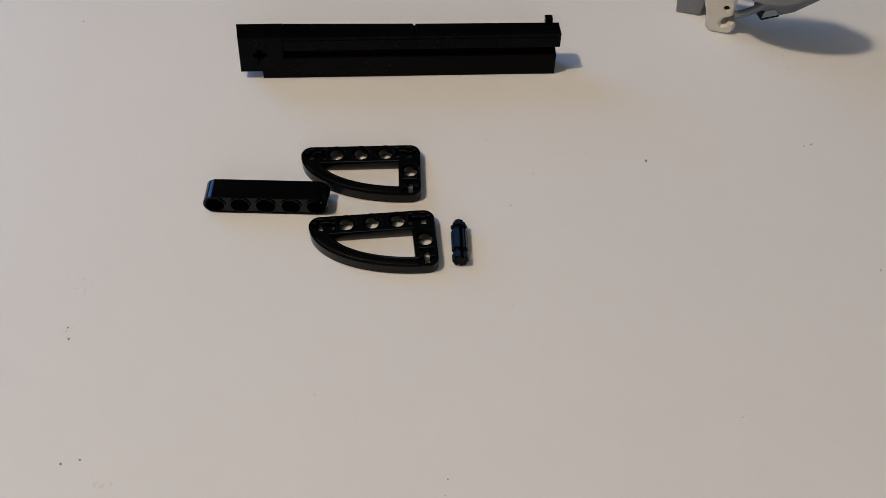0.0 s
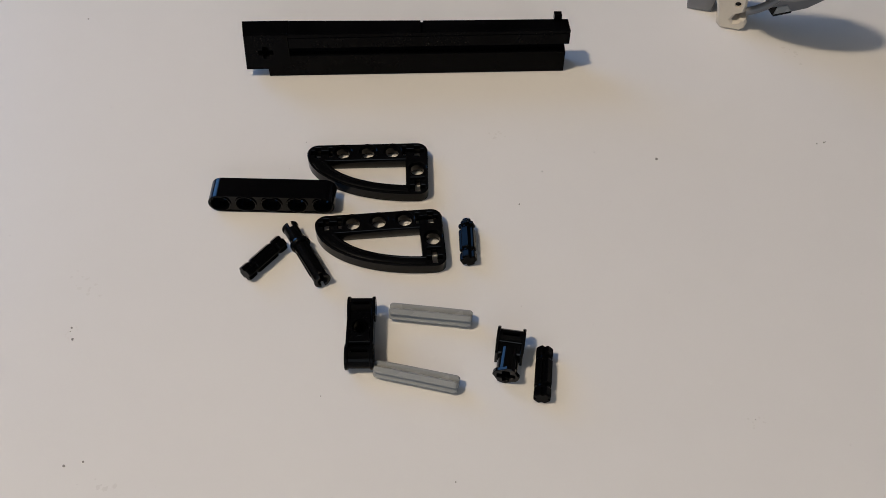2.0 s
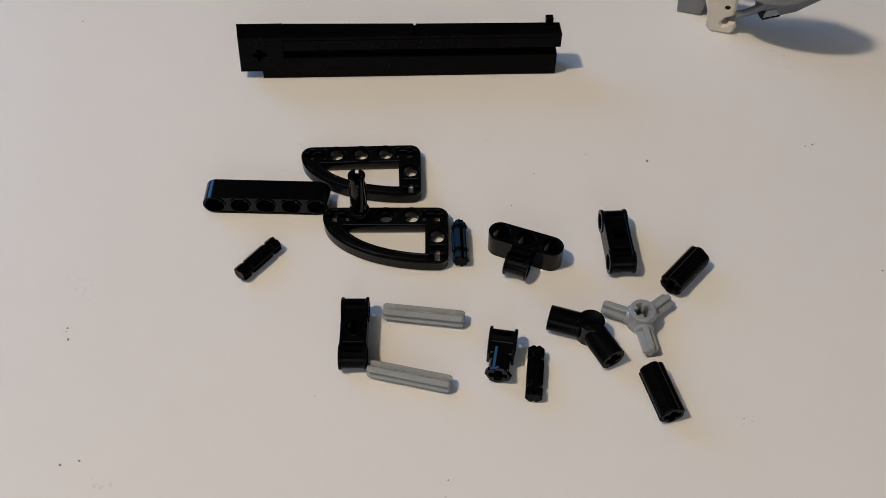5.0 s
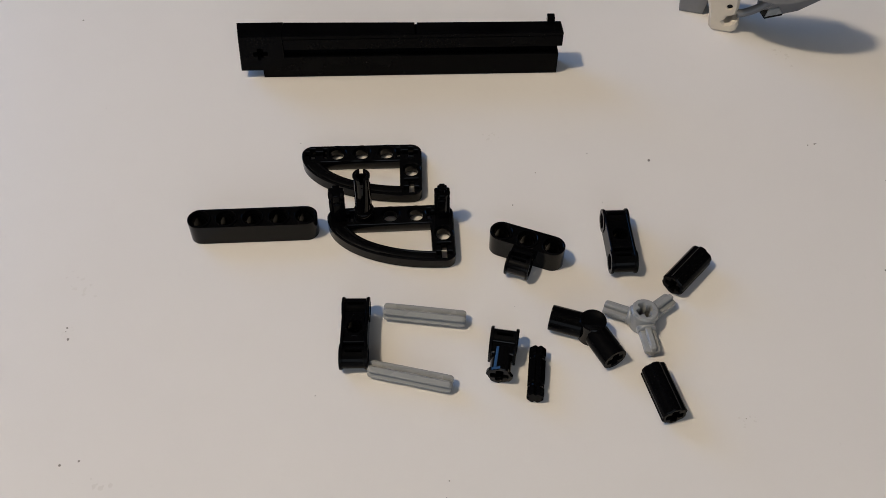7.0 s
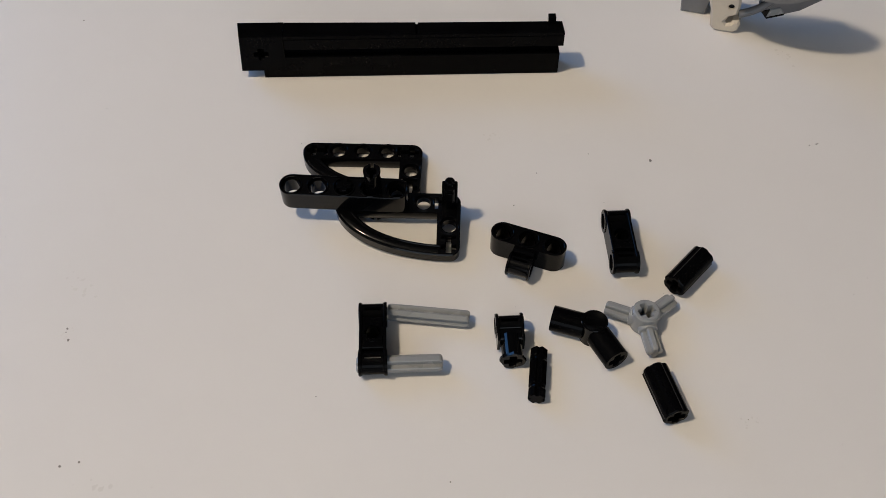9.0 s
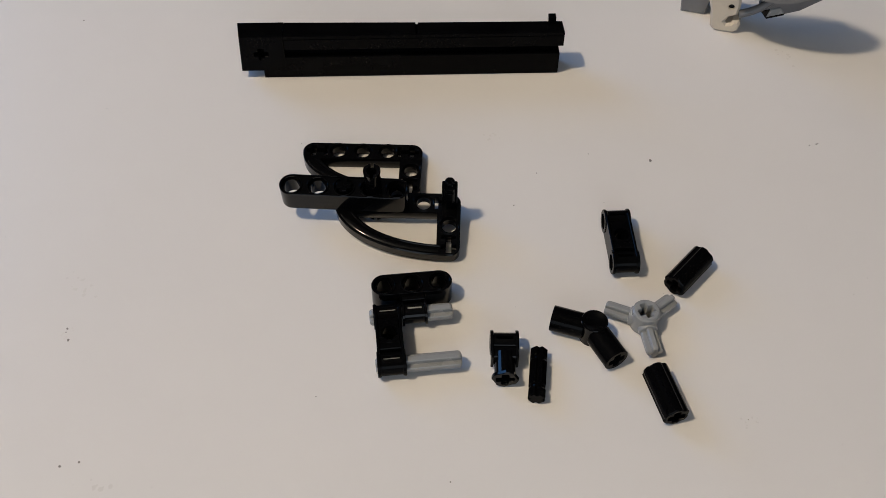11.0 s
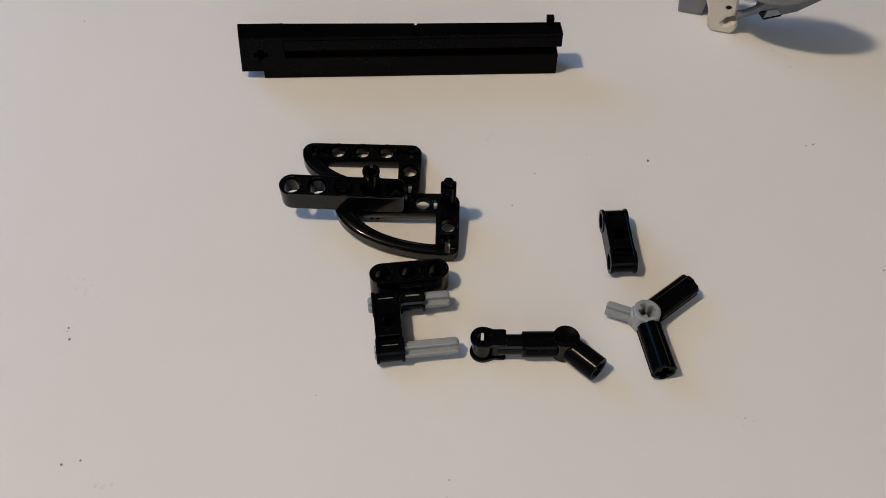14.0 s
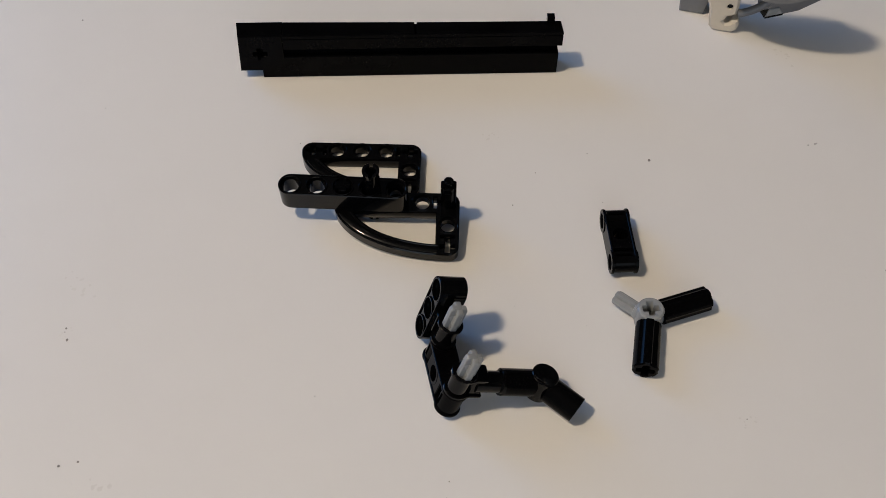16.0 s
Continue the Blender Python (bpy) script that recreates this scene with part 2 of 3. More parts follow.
def arc_frame(label):
    """Thin quarter-ellipse frame, five by three holes; the origin is its first hole, at the underside."""
    t = thing("arc_frame", label, TOY, "quarter-arc frames")
    out = []
    n = 26
    for i in range(n + 1):                                   # curved outer side, from the first hole's end down to the corner
        a = math.pi + (math.pi / 2) * i / n
        out.append((32 + 35.5 * math.cos(a), 18.75 * math.sin(a)))
    out += [(32.3 + 3.1 * math.cos(a), -15.75 + 3.0 * math.sin(a)) for a in [math.radians(d) for d in range(-80, 1, 10)]]
    out += [(32 + 3.5 * math.cos(a), 3.5 * math.sin(a)) for a in [math.radians(d) for d in range(0, 91, 10)]]
    out += [(3.5 * math.cos(a), 3.5 * math.sin(a)) for a in [math.radians(d) for d in range(90, 171, 10)]]
    win = [(28.3, -3.75)]
    for i in range(25):
        a = math.radians(194.5 + (263.0 - 194.5) * i / 24)
        win.append((32 + 30.3 * math.cos(a), 15.1 * math.sin(a)))
    win.append((28.3, 15.1 * math.sin(math.radians(263.0))))
    holes = [(circle(2.2, 28, x, y), 2.8) for x, y in ((8, 0), (16, 0), (24, 0), (32, -8))]
    key = [(-0.85, -2.25), (0.85, -2.25), (0.85, -0.85), (3.5, -0.75), (3.5, -2.1), (4.6, -2.1), (4.6, 2.1), (3.5, 2.1), (3.5, 0.75),
           (0.85, 0.85), (0.85, 2.25), (-0.85, 2.25), (-0.85, 0.85), (-2.2, 0.85), (-2.2, -0.85), (-0.85, -0.85)]
    for cx, cy, ux, uy in ((0, 0, 1, 0), (32, 0, -1, 0), (32, -15.8, 0, 1)):      # axle holes with a slit towards the next pin hole
        holes.append(([(cx + (0.87 if uy else 1.0) * x * ux - y * uy, cy + (0.87 if uy else 1.0) * x * uy + y * ux) for x, y in key], None))
    bm = bmesh.new()
    slab(bm, out, [(win, None)] + holes, 0, 4, 0.3)
    body = part("frame", bm, BLACK, t)
    hole_rims(body, BLACK, [(8, 0), (16, 0), (24, 0), (32, -8)], [(4, 0)])
    bm = bmesh.new()                                         # raised lip along the curved side, with a groove near its inner edge
    arch = [(0.0, 3.6), (0.02, 4.05), (0.09, 4.32), (0.19, 4.36), (0.25, 4.16), (0.32, 4.16), (0.39, 4.38), (0.5, 4.45), (0.82, 4.42),
            (0.94, 4.25), (1.0, 3.85), (0.5, 3.4)]
    rings = []
    for d in range(196, 266, 3):
        c, q = math.cos(math.radians(d)), math.sin(math.radians(d))
        rings.append([bm.verts.new(Vector((32 + (30.35 + 4.6 * f) * c, (15.15 + 3.1 * f) * q, z)) * MM) for f, z in arch])
    skin(bm, rings)
    bm.faces.new(rings[0])
    bm.faces.new(rings[-1])
    part("raised_lip", bm, BLACK, t)
    return t


def beam_body(name, parent, holes):
    """A beam with shallow pockets between its hole rims and the lip round each face."""
    h = (holes - 1) * 4
    bm = bmesh.new()
    slab(bm, stadium(-h, h, 3.7), [bore(-h + 8 * i) for i in range(holes)], -3.5, 3.5, 0.1)
    body = part(name, bm, BLACK, parent)
    for low, high in ((3.3, 3.9), (-3.9, -3.3)):
        bm = bmesh.new()
        slab(bm, stadium(-h, h, 3.7), [(stadium(-h, h, 3.3), None)], low, high, 0.12)
        part("edge_lip", bm, BLACK, body)
    hole_rims(body, BLACK, [(-h + 8 * i, 0) for i in range(holes)], [(3.86, 0), (-3.86, 180)], 0.5)


def straight_beam(holes, label):
    t = thing("beam", label, TOY)
    beam_body("body", t, holes)
    return t


def notched_axle(label, nub=False):
    t = thing("notched_axle", label, TOY, "short notched axles")
    bm = bmesh.new()
    turn = AX_X @ Matrix.Rotation(radians(45), 4, "Z")
    for a, b in ((-7.9, -4.9), (-4.1, 4.1), (4.9, 6.4 if nub else 7.9)):
        rod(bm, cross(4.75, 2.35), [(a, 0.9), (a + 0.2, 0.97), (a + 0.45, 1.0), (a + 0.6, 1.0), (b - 0.6, 1.0), (b - 0.45, 1.0), (b - 0.2, 0.97), (b, 0.9)], turn)
    if nub:
        slab(bm, cross(2.9, 1.7), [], 6.2, 8.0, 0.25, turn)
    lathe(bm, [(0.01, -5.4), (2.0, -5.4), (2.0, 5.4), (0.01, 5.4)], 16, turn)
    part("shaft", bm, BRICK, t)
    return t


def long_pin(label):
    t = thing("long_pin", label, TOY)
    bm = bmesh.new()
    lathe(bm, [(1.6, -10), (2.38, -10), (2.38, -4.7), (2.38, 10), (1.6, 10)], 24, AX_X)
    for z in (0, 90, 180, 270):                              # friction ridges
        slab(bm, [(2.3, -0.25), (2.55, -0.25), (2.55, 0.25), (2.3, 0.25)], [], -1.5, 8.5, 0.05, AX_X @ Matrix.Rotation(radians(z), 4, "Z"))
    part("shaft", bm, BLACK, t)
    for end in (0, math.pi):                                 # split sprung ends
        bm = bmesh.new()
        for side in (0, math.pi):
            at = AX_X @ Matrix.Rotation(end, 4, "Y") @ Matrix.Rotation(side, 4, "Z")
            half = [(2.62 * math.cos(a), 2.62 * math.sin(a)) for a in [math.radians(d) for d in range(12, 169, 12)]]
            half += [(1.6 * math.cos(a), 1.6 * math.sin(a)) for a in [math.radians(d) for d in range(160, 19, -20)]]
            slab(bm, half, [], 11.1, 11.9, 0.12, at)
            slab(bm, [(x * 0.9, y * 0.9) for x, y in half], [], 9.8, 11.3, 0.05, at)
        part("split_end", bm, BLACK, t)
    bm = bmesh.new()
    lathe(bm, [(2.3, -4.9), (2.95, -4.9), (3.1, -4.7), (3.1, -3.5), (2.95, -3.3), (2.3, -3.3)], 24, AX_X)
    part("collar", bm, BLACK, t)
    return t


def cross_block(label):
    """Three modules long: an axle barrel at each end, a pin hole between them at right angles."""
    t = thing("cross_block", label, TOY, "three-hole cross blocks")
    for y in (8, -8):
        bm = bmesh.new()
        lathe(bm, [(r - 0.22 if r > 3.5 else r, z) for r, z in BARREL], 40, mm(0, y, 0) @ AX_X @ Matrix.Rotation(math.pi, 4, "Z"), SLOT)
        part("barrel", bm, BRICK, t)
    bm = bmesh.new()
    out = [(-3.2, -5.2), (3.2, -5.2), (3.0, -3.8), (2.9, -2.6), (2.9, 2.6), (3.0, 3.8), (3.2, 5.2), (-3.2, 5.2), (-3.0, 3.8), (-2.9, 2.6), (-2.9, -2.6), (-3.0, -3.8)]
    slab(bm, out, [(circle(2.4, 28), None)], -3.3, 3.3, 0.25)
    part("web", bm, BRICK, t)
    bm = bmesh.new()
    lathe(bm, [(2.3, -3.4), (3.1, -3.4), (3.2, -3.3), (3.2, 3.3), (3.1, 3.4), (2.3, 3.4)], 28)
    part("centre_ring", bm, BRICK, t)
    bm = bmesh.new()
    for x in (-3.35, 3.35):
        slab(bm, stadium(-8, 8, 3.55), [(circle(2.45, 28, -8), None), (circle(2.45, 28, 8), None)], x - 0.4, x + 0.4, 0.15,
             Matrix.Rotation(radians(90), 4, "Z") @ Matrix.Rotation(radians(90), 4, "X"))
    part("side_flange", bm, BRICK, t)
    return t


def grey_axle(label):
    t = thing("axle", label, TOY, "grey axles")
    bm = bmesh.new()
    ends = [(10.7, 1.0), (10.9, 1.0), (11.3, 0.97), (11.65, 0.89), (11.9, 0.74)]
    rod(bm, cross(4.85, 1.85), [(-z, k) for z, k in reversed(ends)] + ends, AX_X @ Matrix.Rotation(radians(45), 4, "Z"))
    part("shaft", bm, GREY, t)
    return t


def elbow(label):
    """A barrel across one end, an axle socket on the other."""
    t = thing("elbow_connector", label, TOY)
    bm = bmesh.new()
    lathe(bm, [(r - 0.35 if r > 3 else r, z) for r, z in BARREL], 36, AX_X @ Matrix.Rotation(math.pi, 4, "Z"), SLOT)
    part("barrel", bm, BLACK, t)
    bm = bmesh.new()
    cheek = [(3.6 * math.cos(math.radians(d)), 3.6 * math.sin(math.radians(d))) for d in range(0, 181, 15)]
    cheek += [(-3.4, -1.2), (-2.75, -3.2), (-2.75, -6.0), (-2.4, -6.5), (2.4, -6.5), (2.75, -6.0), (2.75, -3.2), (3.4, -1.2)]
    for x in (-3.45, 3.45):
        slab(bm, cheek, [(circle(2.45, 28), None)], x - 0.4, x + 0.4, 0.15,
             Matrix(((0, 0, 1, 0), (0, 1, 0, 0), (-1, 0, 0, 0), (0, 0, 0, 1))))
    box(bm, -3.2, 3.2, -6.0, -2.4, -2.2, 2.2, 0.3)
    part("neck", bm, BLACK, t)
    bm = bmesh.new()
    back = mm(0, -12, 0) @ AX_Y
    slab(bm, circle(2.95, 28), [(cross(4.9, 1.9), None)], 0.8, 8, 0.1, back)
    socket = part("socket", bm, BLACK, t)
    bm = bmesh.new()
    rim = [(x * (3.75 if i % 7 < 4 else 3.3), y * (3.75 if i % 7 < 4 else 3.3)) for i, (x, y) in enumerate(circle(1, 28))]
    slab(bm, rim, [(cross(4.9, 1.9), None)], 0, 1.1, 0.15, back)
    part("rim", bm, BLACK, socket)
    return t


def angle_connector(label):
    """Two sockets at 135 degrees to each other, and a round hub between them."""
    t = thing("angle_connector", label, TOY)
    bm = bmesh.new()
    lathe(bm, [(0.01, -3.5), (2.9, -3.5), (3.1, -3.9), (3.6, -3.9), (3.8, -3.7), (3.8, 3.7), (3.6, 3.9), (3.2, 3.85), (2.8, 3.55), (0.01, 3.4)], 36)
    part("hub", bm, BLACK, t)
    for a in (180, -45):
        bm = bmesh.new()
        slab(bm, circle(3.72, 32), [(cross(4.9, 1.9), None)], 2.6, 12, 0.12, Matrix.Rotation(radians(a), 4, "Z") @ AX_X)
        part("socket", bm, BRICK, t)
    return t


def three_way_hub(label):
    t = thing("three_way_hub", label, TOY)
    bm = bmesh.new()
    turn = Matrix.Rotation(radians(30), 4, "Z")
    slab(bm, circle(3.9, 40), [(cross(4.9, 2.0), None)], -3.8, 3.5, 0.45, turn)
    part("ring", bm, GREY, t)
    for a in (165, 45, 285):
        bm = bmesh.new()
        out = Matrix.Rotation(radians(a), 4, "Z") @ mm(0, 0, -1.25) @ AX_X
        rod(bm, cross(4.55, 1.7), [(3.2, 1.0), (10.5, 1.0), (10.7, 1.0), (11.1, 0.96), (11.4, 0.88), (11.55, 0.76)], out)
        arm = part("arm", bm, GREY, t)
        bm = bmesh.new()
        rod(bm, circle(2.75, 24), [(2.6, 1.0), (4.1, 1.0), (4.35, 0.95), (4.5, 0.8)], out @ mm(-0.25, 0, 0))
        part("collar", bm, GREY, arm)
    return t


def sleeve(label):
    """Ribbed tube that joins two axles, two modules long."""
    t = thing("axle_sleeve", label, TOY, "ribbed axle sleeves")
    out = []
    for i in range(48):
        a = i * math.tau / 48
        r = 3.7 if (i % 8) not in (3, 4, 5) else 3.4
        out.append((r * math.cos(a), r * math.sin(a)))
    bm = bmesh.new()
    slab(bm, out, [(cross(4.9, 1.9), None)], -7.8, 7.8, 0.35, AX_X)
    part("tube", bm, BRICK, t, angle=30)
    return t


def tee(label):
    """A three-hole beam with an axle barrel along its side."""
    t = thing("tee_connector", label, TOY)
    beam_body("beam", t, 3)
    bm = bmesh.new()
    lathe(bm, [(r - 0.3 if r > 3 else r, z * 0.9) for r, z in BARREL], 40, mm(0, -8, 0) @ AX_X @ Matrix.Rotation(math.pi, 4, "Z"), SLOT)
    part("barrel", bm, BLACK, t)
    bm = bmesh.new()
    box(bm, -3.3, 3.3, -5.4, -3.5, -3.0, 3.0, 0.15)
    part("neck", bm, BLACK, t)
    return t


def brick_bar():
    """The long black bar built from bricks, plates and tiles."""
    t = thing("brick_bar", "long black bar built of glossy toy bricks", "toy")
    # x from the near corner of the end block; the front is y = 0
    for x0, x1 in ((7.9, 61.75), (61.75, 111.6)):
        end = 1.0 if x1 > 100 else 0.0
        bm = bmesh.new()
        box(bm, x0, x1, 0, 7.8, 0, 9.0, 0.15)
        part("brick", bm, BRICK, t)
        bm = bmesh.new()
        box(bm, max(x0, 16.0), x1 - 0.6 * end, 2.2, 7.8, 9.0, 12.1, 0.1)
        part("plate", bm, BRICK, t)
        bm = bmesh.new()
        box(bm, max(x0, 16.15), x1 + end, 0.1, 7.8, 12.1, 16.6, 0.15)
        part("brick", bm, BRICK, t)
        bm = bmesh.new()
        gap = 0.12 if x0 > 50 else 0.0
        back = (7.65, 6.75) if x0 < 50 else (6.65, 6.15)
        slab(bm, [(max(x0, 16.0) + gap, 0), (x1 + end, 0), (x1 + end - 0.35, back[1]), (max(x0, 16.0) + 4 * gap, back[0])], [], 16.65, 18.3, 0.25)
        part("tile", bm, BRICK, t)
    bm = bmesh.new()
    flip = Matrix.Rotation(radians(90), 4, "X")
    slab(bm, [(0, 3.2), (15.95, 3.2), (15.95, 18.3), (0, 18.3)], [(cross(4.9, 1.9, 7.9, 10.6), None)], -7.8, 0.1, 0.25, flip)
    for v in bm.verts:                                       # its free end leans back a little
        if v.co.x < 0.5 * MM:
            v.co.x += (0.08 + 0.06 * v.co.z / MM) * MM * (1 - v.co.y / (7.8 * MM))
    part("end_block", bm, BRICK, t)
    bm = bmesh.new()
    slab(bm, [(107.2, 4.6), (109.8, 4.6), (109.8, 6.8), (107.2, 6.8)], [], 18.3, 21.2, 0.3)
    part("peg", bm, BRICK, t)
    return t


bar = brick_bar()
bar.matrix_world = mm(-71.9, 76.75, 0, 0, 0, 2.3)


def toy_model():
    """Lower part of a grey and white model that reaches out of view, with unseen pieces above for shade."""
    t = thing("toy_model", "white and grey toy model on a clip-shaped foot", "toy")
    m = mm(103, 109.2, 0, 0, 0, -14)
    bm = bmesh.new()
    prof = [(-4.6, 1.6), (-3.0, 0), (4.0, 0), (5.4, 1.2), (6.0, 4.0), (5.2, 5.6), (3.0, 5.4), (2.4, 4.1), (1.0, 3.7), (0.2, 4.6), (1.2, 6.6),
            (4.2, 8.2), (4.4, 12), (3.0, 30), (-9.5, 30), (-7.6, 14), (-5.8, 9)]
    slab(bm, prof, [(circle(1.1, 16, 1.2, 11.5), None)], -4.5, 4.5, 0.9, m @ Matrix.Rotation(radians(90), 4, "X"))
    part("leg", bm, CREAM, t, "white clip-shaped leg")
    # unseen block, added to keep the west window's blue off the table
    bm = bmesh.new()
    box(bm, -20, 10, 8, 24, 27, 82, 1.0, m)
    part("shade_block", bm, MIDGREY, t, "unseen grey block that shades the table")
    bm = bmesh.new()
    slab(bm, [(-17, 0), (-8, 0), (-7, 6), (-8, 26), (-19, 26), (-18, 8)], [], -3.5, 3.5, 0.5, m @ mm(1.0, 7.4, 0) @ Matrix.Rotation(radians(90), 4, "X"))
    part("side_block", bm, MIDGREY, t, "blue-grey block")
    # dish and boss stay out of view, added to shape the shadow
    dish = mm(111.8, 95.6, 44, 0, 0, -24) @ Matrix.Rotation(radians(85), 4, "X")
    bm = bmesh.new()
    lathe(bm, [(3, -2.2), (12, -1.6), (17, -0.4), (20.4, 1.2), (20.8, 2.0), (19.8, 2.2), (16, 1.0), (11, 0), (3, -0.4)], 48, dish)
    plate = part("dish", bm, MIDGREY, t, "unseen round grey disc that casts the model's shadow")
    bm = bmesh.new()
    lathe(bm, [(0.01, -3.2), (3.6, -3.2), (3.6, 1.5), (0.01, 1.5)], 20, dish)
    part("boss", bm, GREY, plate)
    upright = Matrix.Rotation(radians(90), 4, "X")
    bm = bmesh.new()
    slab(bm, [(116.5, 6.6), (123.2, 8.0), (128.5, 9.6), (137, 15.5), (138.5, 18), (113, 18), (113.8, 9.7)], [], -108, -105, 0.4, upright)
    wing = part("wing", bm, MIDGREY, t, "grey wing plate")
    for outline in ([(116.6, 6.5), (117.4, 10.4), (114.1, 9.8)], [(116.9, 6.2), (123.0, 7.9), (123.1, 8.7), (116.8, 7.0)],
                    [(116.2, 12.6), (120.6, 14.0), (120.2, 17.4), (115.6, 17.0)]):
        bm = bmesh.new()
        slab(bm, outline, [], -106, -104.7, 0.1, upright)
        part("vent", bm, BLACK, wing, "dark opening in the wing")
    bm = bmesh.new()
    slab(bm, [(116.8, 7.1), (123.0, 8.8), (121.0, 11.4), (117.4, 10.5)], [], -106, -104.5, 0.25, upright)
    part("flap", bm, GREY, wing, "pale grey flap")
    # black disc added inside the leg's hole to make it dark
    bm = bmesh.new()
    slab(bm, circle(1.2, 16, 1.2, 11.5), [], 1.0, 3.6, 0.1, m @ Matrix.Rotation(radians(90), 4, "X"))
    part("hole_disc", bm, BLACK, t, "dark disc in the leg's hole")
    bm = bmesh.new()
    c, r, k = Vector((104, 104.5, 25)), 16.5, 14
    rings = []
    for i in range(k + 1):
        a = radians(278 + 62 * i / k)
        o = Vector((math.cos(a), 0, math.sin(a)))
        rings.append([bm.verts.new((c + o * (r + 1.5 * math.cos(j * math.tau / 10)) + Vector((0, 1.5 * math.sin(j * math.tau / 10), 0))) * MM) for j in range(10)])
    skin(bm, rings)
    bm.faces.new(rings[0])
    bm.faces.new(rings[-1])
    part("bent_rod", bm, MIDGREY, t, "bent grey rod")
    return t


toy_model()

frame_back = arc_frame("black plastic quarter-arc frame lying flat")
frame_front = arc_frame("black plastic quarter-arc frame that takes the pins")
beam = straight_beam(5, "glossy black five-hole beam with rounded ends")
axle_a = notched_axle("short black notched axle with a slim tip", True)
axle_b = notched_axle("short black notched axle")
axle_c = notched_axle("short black notched axle that enters the elbow")
pin = long_pin("black split-end pin with a collar")
block_a = cross_block("black cross block that holds the grey axles")
block_b = cross_block("black cross block lying alone")
rod_a = grey_axle("light grey cross-shaped axle")
rod_b = grey_axle("light grey cross-shaped axle")
elbow_piece = elbow("black elbow connector with barrel and socket")
angle_piece = angle_connector("black bent connector with two sockets")
hub = three_way_hub("light grey hub with three axle arms")
sleeve_a = sleeve("black ribbed axle sleeve")
sleeve_b = sleeve("black ribbed axle sleeve")
tee_piece = tee("black three-hole beam with side barrel")

# ---- specks and scuffs on the tabletop ----


def specks():
    rng = random.Random(4)
    spots = SPOTS + [(rng.uniform(-150, 170), rng.uniform(-95, 62), rng.uniform(0.07, 0.14)) for _ in range(22)]
    bm = bmesh.new()
    for x, y, r in spots:
        k = rng.randint(6, 9)
        poly = [(x + r * rng.uniform(0.6, 1.2) * math.cos(i * math.tau / k), y + r * rng.uniform(0.6, 1.2) * math.sin(i * math.tau / k)) for i in range(k)]
        slab(bm, poly, [], 0.0, min(0.25, r * 0.6), 0.02)
    tagged(new("crumbs", mesh_of("crumbs", bm, CRUMB)), "tiny dark crumbs scattered on the white table", "crumbs", kind="stuff")
    bm = bmesh.new()
    for x, y, r in SCUFFS:
        for _ in range(7):
            a, q = rng.uniform(0, 6.3), rng.uniform(0.15, 0.6) * r
            px, py = x + rng.gauss(0, r), y + rng.gauss(0, r)
            poly = [(px + q * rng.uniform(0.3, 1.0) * math.cos(i * 0.9), py + q * rng.uniform(0.3, 1.0) * math.sin(i * 0.9)) for i in range(7)]
            slab(bm, poly, [], 0.0, 0.02, 0.005)
    tagged(new("scuffs", mesh_of("scuffs", bm, SMUDGE)), "faint grey scuff marks on the white table", "scuffs", kind="stuff")


SPOTS = [(-107.9, -30.4, 0.35), (-106.7, -34.3, 0.4), (-108.0, -31.6, 0.2), (-99.4, -73.3, 0.4), (-94.7, -72.0, 0.35), (67.6, 38.5, 0.5), (21.9, 18.3, 0.25), (-135.4, 107.6, 0.3), (82.5, -57.4, 0.2), (124.2, 46.9, 0.3), (121.8, 46.3, 0.25), (2.2, -76.4, 0.25), (-34.7, -51.7, 0.2), (47.4, 41.3, 0.18), (29.8, 32.4, 0.2), (133.8, -6.3, 0.3), (-116.5, 60.6, 0.15), (-48.0, 44.7, 0.18), (124.8, 47.2, 0.2)]
SCUFFS = [(-109.1, -12.1, 2.0), (-106.2, -17.3, 1.6), (-87.5, -79.3, 2.2), (82.7, -57.9, 1.5), (122.2, 91.5, 2.0), (16.1, 49.3, 1.5), (-107.6, -32.4, 1.2)]
specks()

# ---- motion: still for a moment, then a hop ----


def lay(x, y, rz, z, rx=0.0):
    return mm(x, y, z, rx, 0, rz)


